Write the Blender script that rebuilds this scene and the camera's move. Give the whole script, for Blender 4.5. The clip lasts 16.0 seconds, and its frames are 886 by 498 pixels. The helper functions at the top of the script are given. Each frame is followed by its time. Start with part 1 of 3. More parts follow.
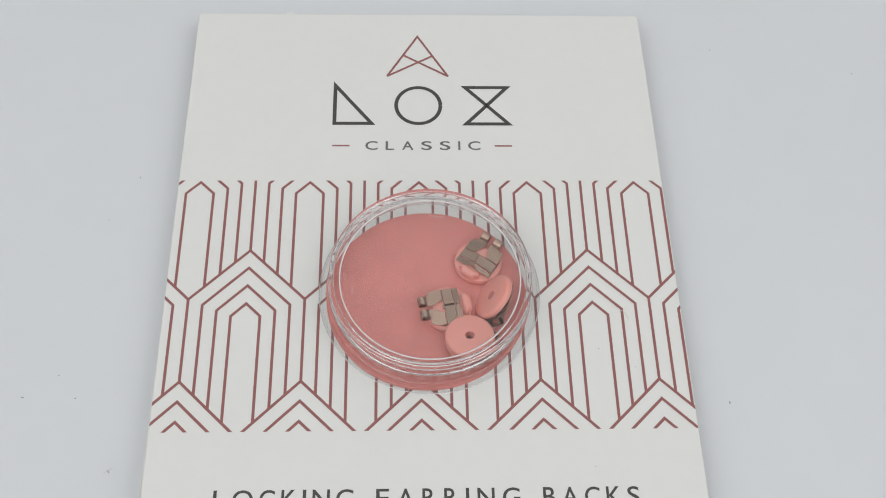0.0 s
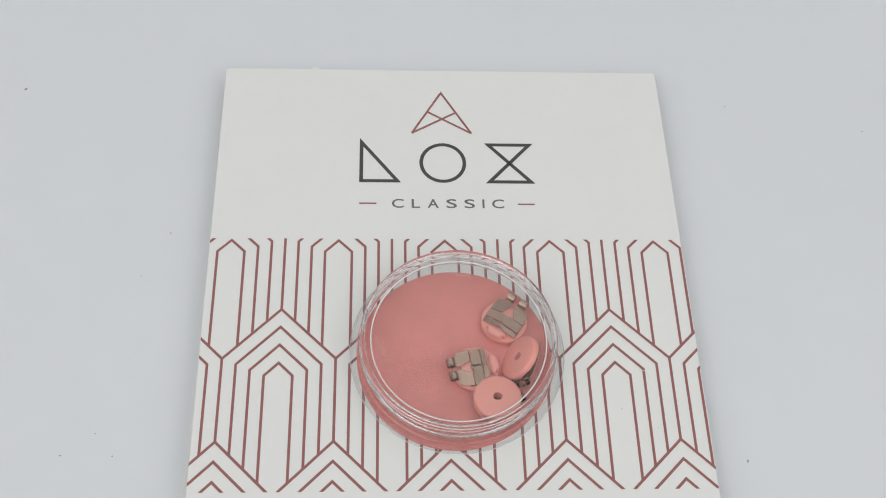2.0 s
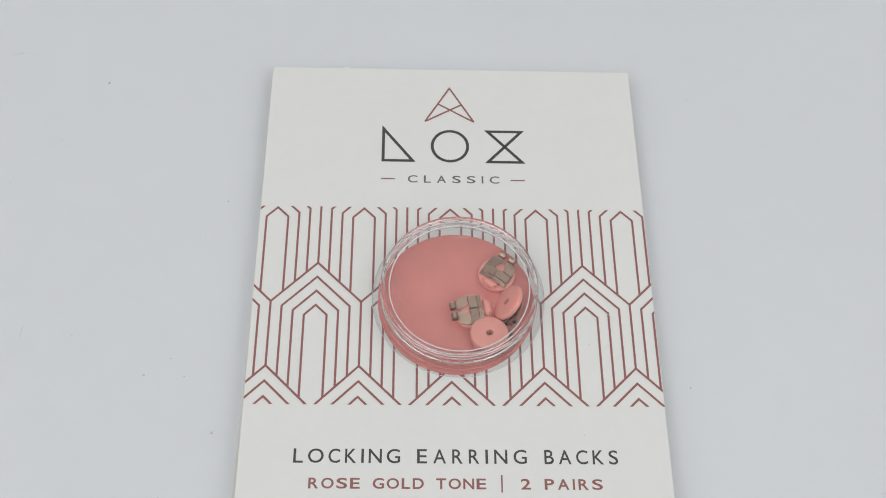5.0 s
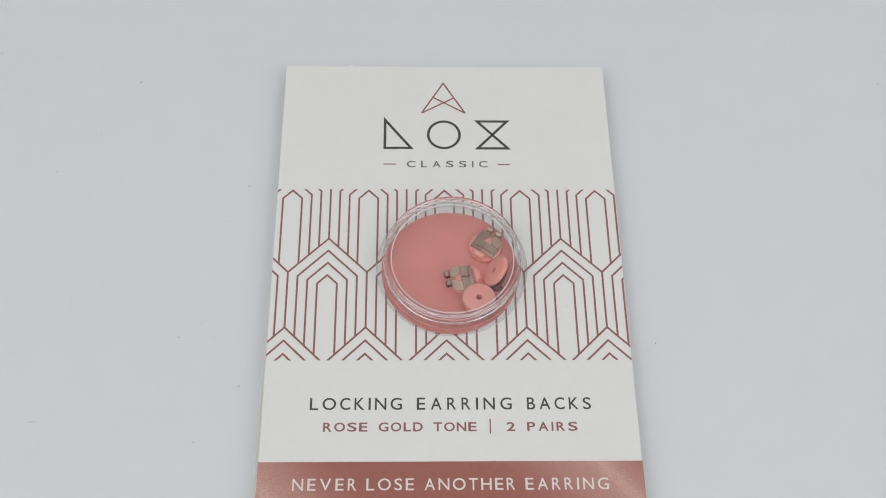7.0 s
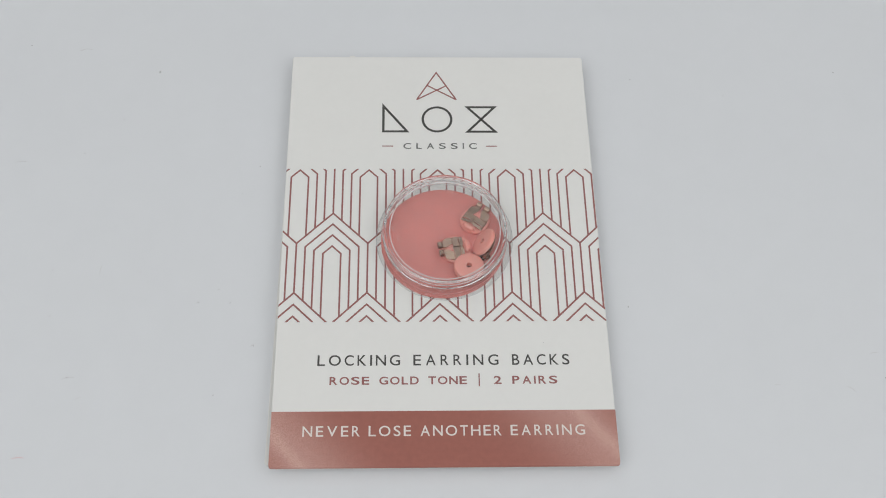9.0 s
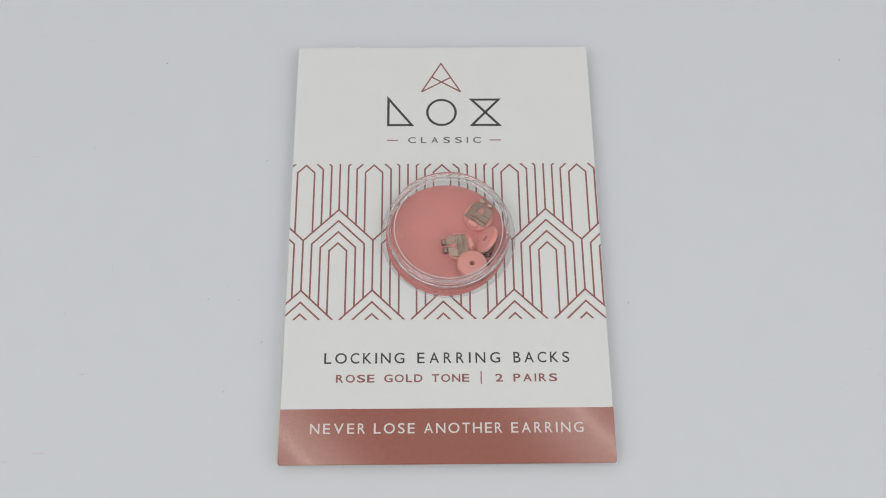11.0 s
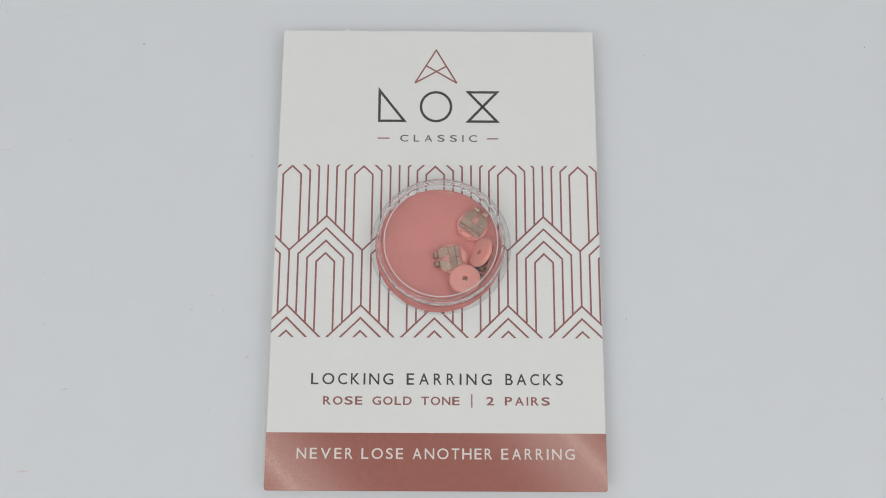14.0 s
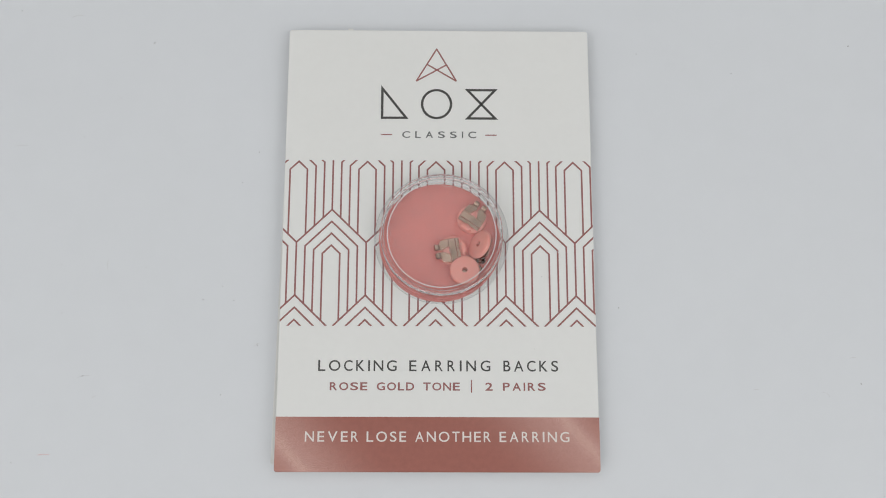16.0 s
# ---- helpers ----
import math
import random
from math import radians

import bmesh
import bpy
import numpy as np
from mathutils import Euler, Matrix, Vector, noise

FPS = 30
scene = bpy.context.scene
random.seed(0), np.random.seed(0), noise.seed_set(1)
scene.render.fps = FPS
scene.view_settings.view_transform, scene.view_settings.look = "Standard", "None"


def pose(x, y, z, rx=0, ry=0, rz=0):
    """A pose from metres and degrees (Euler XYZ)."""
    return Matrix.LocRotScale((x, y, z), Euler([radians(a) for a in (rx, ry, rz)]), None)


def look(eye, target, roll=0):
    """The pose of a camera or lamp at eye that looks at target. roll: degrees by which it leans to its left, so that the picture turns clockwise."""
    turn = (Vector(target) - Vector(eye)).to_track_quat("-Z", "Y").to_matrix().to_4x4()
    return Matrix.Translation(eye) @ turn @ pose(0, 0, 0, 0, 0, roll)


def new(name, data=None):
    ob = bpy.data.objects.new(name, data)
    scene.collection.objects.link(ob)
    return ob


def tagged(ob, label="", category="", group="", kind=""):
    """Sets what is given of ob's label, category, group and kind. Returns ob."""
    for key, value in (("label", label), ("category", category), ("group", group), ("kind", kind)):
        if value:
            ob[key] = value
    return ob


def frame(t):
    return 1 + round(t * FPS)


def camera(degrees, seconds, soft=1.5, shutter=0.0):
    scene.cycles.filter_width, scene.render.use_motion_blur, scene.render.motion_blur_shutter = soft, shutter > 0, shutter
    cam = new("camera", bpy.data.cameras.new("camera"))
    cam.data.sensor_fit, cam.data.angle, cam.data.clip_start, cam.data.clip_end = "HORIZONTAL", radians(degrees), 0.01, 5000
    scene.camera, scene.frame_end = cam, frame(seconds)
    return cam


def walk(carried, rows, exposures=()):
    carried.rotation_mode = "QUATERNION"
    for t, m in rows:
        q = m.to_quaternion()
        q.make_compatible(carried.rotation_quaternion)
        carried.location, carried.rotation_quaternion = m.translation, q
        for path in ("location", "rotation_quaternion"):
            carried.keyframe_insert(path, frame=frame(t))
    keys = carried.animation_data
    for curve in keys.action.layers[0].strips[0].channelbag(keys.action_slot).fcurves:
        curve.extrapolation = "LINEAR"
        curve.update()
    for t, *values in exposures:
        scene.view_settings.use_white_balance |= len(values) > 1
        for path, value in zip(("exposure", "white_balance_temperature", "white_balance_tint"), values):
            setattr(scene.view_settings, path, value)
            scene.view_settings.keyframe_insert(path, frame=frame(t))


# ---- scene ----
cam = camera(44.4, 16.0, soft=1.0)
PATH = [
    (0.0, -0.00238, -0.06273, 0.12186, 30.52, -1.85, -1.24),
    (0.5, -0.00303, -0.05977, 0.11942, 30.45, -1.88, -1.19),
    (1.0, -0.00518, -0.05723, 0.11945, 30.22, -2.47, -1.46),
    (1.5, -0.00645, -0.05652, 0.12416, 30.11, -2.59, -1.46),
    (2.0, -0.00827, -0.05694, 0.12904, 30.15, -2.83, -1.41),
    (2.5, -0.00685, -0.06052, 0.13072, 30.87, -2.21, -0.95),
    (3.0, -0.00610, -0.06364, 0.13483, 30.34, -2.02, -0.60),
    (3.5, -0.00514, -0.06530, 0.13983, 30.09, -1.88, -0.30),
    (3.7, -0.00535, -0.06749, 0.14184, 30.17, -2.16, -0.31),
    (6.0, -0.00713, -0.08190, 0.16793, 28.65, -1.50, -0.33),
    (6.5, -0.00593, -0.08615, 0.17231, 28.66, -1.28, -0.61),
    (7.0, -0.00536, -0.09025, 0.17760, 28.60, -1.27, -0.66),
    (7.5, -0.00313, -0.09526, 0.18228, 28.95, -0.89, -0.82),
    (8.0, -0.00445, -0.09788, 0.18762, 28.91, -1.12, -0.82),
    (8.5, -0.00549, -0.10343, 0.19044, 28.85, -1.07, -0.79),
    (9.0, -0.00578, -0.10335, 0.19448, 28.10, -1.47, -0.95),
    (9.2, -0.00457, -0.10122, 0.19513, 27.56, -1.19, -0.79),
    (11.3, -0.00255, -0.08766, 0.20943, 22.48, -0.49, -0.57),
    (11.5, -0.00367, -0.08527, 0.21152, 21.62, -0.91, -0.53),
    (12.0, -0.00314, -0.07932, 0.20984, 20.06, -0.98, -0.35),
    (12.5, -0.00319, -0.06986, 0.21019, 18.17, -0.62, -0.37),
    (13.0, -0.00012, -0.06546, 0.20953, 16.72, -0.38, -0.02),
    (13.5, 0.00146, -0.05706, 0.21060, 15.07, -0.57, 0.05),
    (14.0, 0.00049, -0.05237, 0.20865, 14.39, -0.37, 0.24),
    (14.5, 0.00104, -0.05066, 0.21078, 13.65, -0.31, 0.32),
    (15.0, -0.00193, -0.05026, 0.21418, 13.13, -1.26, 0.23),
    (15.5, -0.00029, -0.04932, 0.21805, 13.45, -0.65, 0.26),
    (16.0, -0.00104, -0.05148, 0.21878, 13.11, -0.69, 0.10),
]
EXPOSURES = [(0.0, 0.10), (3.5, 0.12), (7.0, 0.05), (12.5, 0.01), (16.0, 0.02)]
walk(cam, [(t, pose(*r)) for t, *r in PATH], EXPOSURES)

# ---- light: two wide soft panels beside the table and an added fill lamp over the whole ceiling, between white walls ----
world = bpy.data.worlds.new("world")
scene.world = world
world.use_nodes = True
world.node_tree.nodes["Background"].inputs["Color"].default_value = (0.80, 0.90, 1.0, 1)
world.node_tree.nodes["Background"].inputs["Strength"].default_value = 0.3


def area_lamp(name, size, watts, m, color):
    data = bpy.data.lights.new(name, "AREA")
    data.shape, data.size, data.size_y, data.energy, data.color = "RECTANGLE", size[0], size[1], watts, color
    ob = new(name, data)
    ob.matrix_world = m
    return ob


area_lamp("soft_panel_light", (0.80, 0.60), 1.42, look((-0.50, -0.40, 0.62), (0, 0, 0)), (0.97, 0.985, 1.0))
area_lamp("soft_panel_light", (0.80, 0.60), 1.44, look((0.52, -0.36, 0.62), (0, 0, 0)), (0.97, 0.985, 1.0))
# added fill, no known lamp there; lifts reflections in metal and clear plastic
area_lamp("overhead_fill_light", (2.2, 2.1), 6.55, pose(0, 0.05, 1.17), (0.97, 0.985, 1.0))
scene.cycles.caustics_refractive = True
scene.cycles.caustics_reflective = True
scene.cycles.max_bounces, scene.cycles.transmission_bounces, scene.cycles.transparent_max_bounces = 20, 20, 32

P = 0.0142          # period of the printed arches
TOP = 0.0033        # height of the card's printed face over the table
INK = TOP + 0.00002
XL, XR, YB, YT = -2.205 * P, 2.272 * P, -3.232 * P, 3.285 * P


# ---- materials ----
def material(name, color, rough=0.5, vary=0.04, scale=400.0, bump=0.0, bump_scale=3000.0, metal=0.0, spec=0.5, fine=6.0):
    """A surface whose colour wanders at two scales, with a fine relief."""
    mat = bpy.data.materials.new(name)
    mat.use_nodes = True
    nt = mat.node_tree
    b = nt.nodes["Principled BSDF"]
    b.inputs["Roughness"].default_value = rough
    b.inputs["Metallic"].default_value = metal
    b.inputs["Specular IOR Level"].default_value = spec
    tc = nt.nodes.new("ShaderNodeTexCoord")
    big = nt.nodes.new("ShaderNodeTexNoise")
    big.inputs["Scale"].default_value = scale
    big.inputs["Detail"].default_value = 4
    small = nt.nodes.new("ShaderNodeTexNoise")
    small.inputs["Scale"].default_value = scale * fine
    small.inputs["Detail"].default_value = 6
    nt.links.new(tc.outputs["Object"], big.inputs["Vector"])
    nt.links.new(tc.outputs["Object"], small.inputs["Vector"])
    add = nt.nodes.new("ShaderNodeMath")
    add.operation = "ADD"
    nt.links.new(big.outputs["Fac"], add.inputs[0])
    nt.links.new(small.outputs["Fac"], add.inputs[1])
    rng = nt.nodes.new("ShaderNodeMapRange")
    rng.inputs["From Min"].default_value, rng.inputs["From Max"].default_value = 0.6, 1.4
    rng.inputs["To Min"].default_value, rng.inputs["To Max"].default_value = 1 - vary, 1 + vary
    nt.links.new(add.outputs[0], rng.inputs["Value"])
    mul = nt.nodes.new("ShaderNodeVectorMath")
    mul.operation = "SCALE"
    mul.inputs[0].default_value = color
    nt.links.new(rng.outputs[0], mul.inputs["Scale"])
    nt.links.new(mul.outputs[0], b.inputs["Base Color"])
    if bump:
        grain = nt.nodes.new("ShaderNodeTexNoise")
        grain.inputs["Scale"].default_value = bump_scale
        grain.inputs["Detail"].default_value = 5
        nt.links.new(tc.outputs["Object"], grain.inputs["Vector"])
        bn = nt.nodes.new("ShaderNodeBump")
        bn.inputs["Strength"].default_value = 0.4
        bn.inputs["Distance"].default_value = bump
        nt.links.new(grain.outputs["Fac"], bn.inputs["Height"])
        nt.links.new(bn.outputs[0], b.inputs["Normal"])
    return mat


def foil_print(name):
    """Rose print with two pale slanting streaks and a fine grain."""
    mat = material(name, (0.37, 0.125, 0.093), rough=0.42, vary=0.10, scale=900.0, fine=9.0)
    nt = mat.node_tree
    b = nt.nodes["Principled BSDF"]
    base = b.inputs["Base Color"].links[0].from_socket
    tc = next(n for n in nt.nodes if n.type == "TEX_COORD")
    sep = nt.nodes.new("ShaderNodeSeparateXYZ")
    nt.links.new(tc.outputs["Object"], sep.inputs[0])

    def maths(op, a, c):
        n = nt.nodes.new("ShaderNodeMath")
        n.operation = op
        for socket, v in zip(n.inputs, (a, c)):
            if isinstance(v, float):
                socket.default_value = v
            else:
                nt.links.new(v, socket)
        return n.outputs[0]

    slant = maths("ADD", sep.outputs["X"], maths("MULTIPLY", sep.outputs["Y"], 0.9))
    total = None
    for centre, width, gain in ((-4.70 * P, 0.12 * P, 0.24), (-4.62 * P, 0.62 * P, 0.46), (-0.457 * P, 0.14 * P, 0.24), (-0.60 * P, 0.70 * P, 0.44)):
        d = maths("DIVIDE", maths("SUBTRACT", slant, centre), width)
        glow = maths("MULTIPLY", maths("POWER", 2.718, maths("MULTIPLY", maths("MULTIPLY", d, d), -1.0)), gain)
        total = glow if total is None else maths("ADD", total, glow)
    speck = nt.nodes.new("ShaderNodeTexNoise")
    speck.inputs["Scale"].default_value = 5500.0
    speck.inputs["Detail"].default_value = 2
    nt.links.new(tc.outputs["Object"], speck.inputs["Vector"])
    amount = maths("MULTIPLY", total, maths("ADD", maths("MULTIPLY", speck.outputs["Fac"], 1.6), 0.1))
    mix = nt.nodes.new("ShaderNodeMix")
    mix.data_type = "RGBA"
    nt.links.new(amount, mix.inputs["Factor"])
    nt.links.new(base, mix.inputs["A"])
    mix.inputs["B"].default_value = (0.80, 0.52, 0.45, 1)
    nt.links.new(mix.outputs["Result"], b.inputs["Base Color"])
    return mat


def clear_plastic(name):
    mat = bpy.data.materials.new(name)
    mat.use_nodes = True
    nt = mat.node_tree
    b = nt.nodes["Principled BSDF"]
    b.inputs["Base Color"].default_value = (1.0, 1.0, 1.0, 1)
    b.inputs["Transmission Weight"].default_value = 1.0
    b.inputs["IOR"].default_value = 1.47
    tc = nt.nodes.new("ShaderNodeTexCoord")
    n = nt.nodes.new("ShaderNodeTexNoise")
    n.inputs["Scale"].default_value = 900.0
    rng = nt.nodes.new("ShaderNodeMapRange")
    rng.inputs["To Min"].default_value, rng.inputs["To Max"].default_value = 0.0, 0.02
    nt.links.new(tc.outputs["Object"], n.inputs["Vector"])
    nt.links.new(n.outputs["Fac"], rng.inputs["Value"])
    nt.links.new(rng.outputs[0], b.inputs["Roughness"])
    wave = nt.nodes.new("ShaderNodeTexNoise")
    wave.inputs["Scale"].default_value = 260.0
    bn = nt.nodes.new("ShaderNodeBump")
    bn.inputs["Strength"].default_value = 0.06
    bn.inputs["Distance"].default_value = 0.0003
    nt.links.new(tc.outputs["Object"], wave.inputs["Vector"])
    nt.links.new(wave.outputs["Fac"], bn.inputs["Height"])
    nt.links.new(bn.outputs[0], b.inputs["Normal"])
    return mat


def thin_plastic(name, clarity=0.995):
    """A clear sheet too thin to bend the view, with a gloss that grows at a slant."""
    mat = bpy.data.materials.new(name)
    mat.use_nodes = True
    nt = mat.node_tree
    out = nt.nodes["Material Output"]
    clear = nt.nodes.new("ShaderNodeBsdfTransparent")
    clear.inputs["Color"].default_value = (clarity, clarity, clarity, 1)
    gloss = nt.nodes.new("ShaderNodeBsdfAnisotropic")
    weight = nt.nodes.new("ShaderNodeLayerWeight")
    steep = nt.nodes.new("ShaderNodeMath")
    steep.operation = "POWER"
    steep.inputs[1].default_value = 5.0
    nt.links.new(weight.outputs["Facing"], steep.inputs[0])
    fres = nt.nodes.new("ShaderNodeMapRange")
    fres.inputs["To Min"].default_value, fres.inputs["To Max"].default_value = 0.04, 1.0
    nt.links.new(steep.outputs[0], fres.inputs["Value"])
    mix = nt.nodes.new("ShaderNodeMixShader")
    tc = nt.nodes.new("ShaderNodeTexCoord")
    n = nt.nodes.new("ShaderNodeTexNoise")
    n.inputs["Scale"].default_value = 700.0
    rng = nt.nodes.new("ShaderNodeMapRange")
    rng.inputs["To Min"].default_value, rng.inputs["To Max"].default_value = 0.02, 0.08
    nt.links.new(tc.outputs["Object"], n.inputs["Vector"])
    nt.links.new(n.outputs["Fac"], rng.inputs["Value"])
    nt.links.new(rng.outputs[0], gloss.inputs["Roughness"])
    nt.links.new(fres.outputs[0], mix.inputs[0])
    nt.links.new(clear.outputs[0], mix.inputs[1])
    nt.links.new(gloss.outputs[0], mix.inputs[2])
    nt.links.new(mix.outputs[0], out.inputs["Surface"])
    nt.nodes.remove(nt.nodes["Principled BSDF"])
    return mat


def flecks(mat, color, scale, lo, hi):
    """Small pale flecks and rubbed spots over a material's colour."""
    nt = mat.node_tree
    b = nt.nodes["Principled BSDF"]
    base = b.inputs["Base Color"].links[0].from_socket
    tc = nt.nodes.new("ShaderNodeTexCoord")
    for k, (sc, a, z) in enumerate(((scale, lo, hi), (scale * 0.22, lo - 0.02, hi + 0.1))):
        n = nt.nodes.new("ShaderNodeTexNoise")
        n.inputs["Scale"].default_value = sc
        n.inputs["Detail"].default_value = 2.0 + 2 * k
        r = nt.nodes.new("ShaderNodeMapRange")
        r.inputs["From Min"].default_value, r.inputs["From Max"].default_value = a, z
        r.inputs["To Max"].default_value = 0.25 - 0.1 * k
        nt.links.new(tc.outputs["Object"], n.inputs["Vector"])
        nt.links.new(n.outputs["Fac"], r.inputs["Value"])
        mix = nt.nodes.new("ShaderNodeMix")
        mix.data_type = "RGBA"
        nt.links.new(r.outputs[0], mix.inputs["Factor"])
        nt.links.new(base, mix.inputs["A"])
        mix.inputs["B"].default_value = (*color, 1)
        base = mix.outputs["Result"]
    nt.links.new(base, b.inputs["Base Color"])


M_TABLE = material("white_laminate", (0.775, 0.785, 0.80), rough=0.45, vary=0.012, scale=28.0, bump=0.00002, bump_scale=1500.0)
M_WALL = material("white_wall_paint", (0.80, 0.80, 0.79), rough=0.9, vary=0.02, scale=3.0)
M_PAPER = material("white_card_board", (0.862, 0.85, 0.815), rough=0.55, vary=0.012, scale=120.0, bump=0.000006, bump_scale=5000.0)
M_ROSE = material("rose_ink", (0.335, 0.128, 0.118), rough=0.5, vary=0.06, scale=600.0)
M_DARK = material("charcoal_ink", (0.068, 0.065, 0.058), rough=0.5, vary=0.06, scale=600.0)
M_GREY = material("grey_ink", (0.16, 0.16, 0.155), rough=0.5, vary=0.06, scale=600.0)
M_WHITE_INK = material("white_ink", (0.83, 0.76, 0.71), rough=0.5, vary=0.03, scale=600.0)
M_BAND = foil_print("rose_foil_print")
M_PINK = material("pink_liner_print", (0.76, 0.250, 0.218), rough=0.45, vary=0.15, scale=230.0, bump=0.000004, bump_scale=4000.0)
flecks(M_PINK, (0.86, 0.50, 0.44), 2600.0, 0.635, 0.70)
M_PLASTIC = material("pink_plastic", (0.93, 0.39, 0.325), rough=0.33, vary=0.04, scale=300.0, bump=0.000004, bump_scale=1500.0)
sub = M_PLASTIC.node_tree.nodes["Principled BSDF"]
sub.inputs["Subsurface Weight"].default_value = 0.3
sub.inputs["Subsurface Radius"].default_value = (1.0, 0.45, 0.35)
sub.inputs["Subsurface Scale"].default_value = 0.0006
M_METAL = material("rose_gold_metal", (0.42, 0.292, 0.222), rough=0.25, vary=0.12, scale=500.0, metal=1.0, bump=0.000004, bump_scale=3500.0)
nt = M_METAL.node_tree
piece = nt.nodes.new("ShaderNodeObjectInfo")
tone = nt.nodes.new("ShaderNodeMapRange")
tone.inputs["To Min"].default_value, tone.inputs["To Max"].default_value = 0.80, 1.25
nt.links.new(piece.outputs["Random"], tone.inputs["Value"])
shade = nt.nodes.new("ShaderNodeVectorMath")
shade.operation = "SCALE"
metal = nt.nodes["Principled BSDF"]
nt.links.new(metal.inputs["Base Color"].links[0].from_socket, shade.inputs[0])
nt.links.new(tone.outputs[0], shade.inputs["Scale"])
nt.links.new(shade.outputs[0], metal.inputs["Base Color"])
M_CLEAR = clear_plastic("clear_plastic")
M_THIN = thin_plastic("thin_clear_plastic")
# greyer sheet; its lowered clarity also stands in for shade on the liner below
M_DIMMED = thin_plastic("dimmed_sheet_plastic", 0.975)
# see-through white for rings that paint the highlights on the blister's edges
M_EDGE = material("highlight_white", (0.93, 0.93, 0.93), rough=0.15, vary=0.05, scale=300.0)
M_EDGE.node_tree.nodes["Principled BSDF"].inputs["Alpha"].default_value = 0.62
M_EDGE.node_tree.nodes["Principled BSDF"].inputs["Specular IOR Level"].default_value = 1.0
M_DUST = material("grey_dust", (0.42, 0.41, 0.40), rough=0.9, vary=0.2, scale=3000.0)
M_HAIR = material("grey_hair", (0.62, 0.61, 0.60), rough=0.7, vary=0.1, scale=2000.0)
M_FIBRE = material("pale_fibre", (0.82, 0.78, 0.76), rough=0.8, vary=0.1, scale=2000.0)


# ---- mesh helpers ----
def mesh_of(name, bm, mat, smooth=False):
    bmesh.ops.recalc_face_normals(bm, faces=bm.faces)
    me = bpy.data.meshes.new(name)
    bm.to_mesh(me)
    bm.free()
    me.materials.append(mat)
    if smooth:
        me.shade_smooth()
        me.set_sharp_from_angle(angle=radians(38))
    return me


def part(name, bm, mat, parent, label="", smooth=False):
    ob = new(name, mesh_of(name, bm, mat, smooth))
    ob.parent = parent
    if label:
        ob["label"] = label
    return ob


def thing(name, label, category, m=None, group="", kind=""):
    ob = new(name)
    ob.empty_display_size = 0.005
    ob.matrix_world = m if m is not None else Matrix()
    return tagged(ob, label, category, group, kind)


def box(lo, hi, bevel=0.0, segments=2):
    bm = bmesh.new()
    bmesh.ops.create_cube(bm, size=1)
    for v in bm.verts:
        v.co = Vector([(a + b) / 2 + c * (b - a) for a, b, c in zip(lo, hi, v.co)])
    if bevel:
        bmesh.ops.bevel(bm, geom=bm.edges[:], offset=bevel, segments=segments, affect="EDGES", profile=0.5)
    return bm


def clip(poly, axis, limit, keep_below):
    """The part of a flat polygon on one side of a line."""
    out = []
    for a, b in zip(poly, poly[1:] + poly[:1]):
        ia = (a[axis] <= limit) == keep_below
        ib = (b[axis] <= limit) == keep_below
        if ia:
            out.append(a)
        if ia != ib:
            f = (limit - a[axis]) / (b[axis] - a[axis])
            out.append((a[0] + f * (b[0] - a[0]), a[1] + f * (b[1] - a[1])))
    return out


def ribbon(points, width):
    """Quads of a line of even width with mitred corners."""
    pts = [Vector(q) for q in points]
    left, right = [], []
    for i, q in enumerate(pts):
        before = (q - pts[i - 1]).normalized() if i else (pts[1] - q).normalized()
        after = (pts[i + 1] - q).normalized() if i + 1 < len(pts) else before
        n = (Vector((-before.y, before.x)) + Vector((-after.y, after.x))).normalized()
        n *= width / 2 / max(0.2, n.dot(Vector((-before.y, before.x))))
        left.append(q + n)
        right.append(q - n)
    return [[tuple(left[i]), tuple(left[i + 1]), tuple(right[i + 1]), tuple(right[i])] for i in range(len(pts) - 1)]


def flat(polys, z):
    bm = bmesh.new()
    for poly in polys:
        if len(poly) > 2:
            bm.faces.new([bm.verts.new((x, y, z)) for x, y in poly])
    return bm


def revolve(profile, segments, closed=True):
    """A body of revolution about z from (radius, height) pairs."""
    bm = bmesh.new()
    rings = []
    for r, z in profile:
        if r < 1e-7:
            rings.append([bm.verts.new((0, 0, z))])
        else:
            rings.append([bm.verts.new((r * math.cos(a), r * math.sin(a), z)) for a in (2 * math.pi * i / segments for i in range(segments))])
    pairs = list(zip(rings, rings[1:] + rings[:1])) if closed else list(zip(rings, rings[1:]))
    for a, b in pairs:
        for i in range(segments):
            j = (i + 1) % segments
            if len(a) == 1 and len(b) == 1:
                continue
            if len(a) == 1:
                bm.faces.new((a[0], b[i], b[j]))
            elif len(b) == 1:
                bm.faces.new((a[i], a[j], b[0]))
            else:
                bm.faces.new((a[i], a[j], b[j], b[i]))
    return bm


# widths of the letters over their height, in the geometric and in the broad type
SLIM = dict(L=0.66, O=1.05, C=0.79, K=0.77, I=0.17, N=0.89, G=0.90, E=0.67, A=0.86, R=0.70, B=0.64, S=0.63, V=0.94, T=0.72, H=0.86)
BROAD = dict(R=0.92, O=1.12, S=0.98, E=0.88, G=1.04, L=0.78, D=1.00, T=0.93, N=1.00, P=0.86, A=1.06, I=0.19, C=1.14)
BROAD["2"] = 0.93


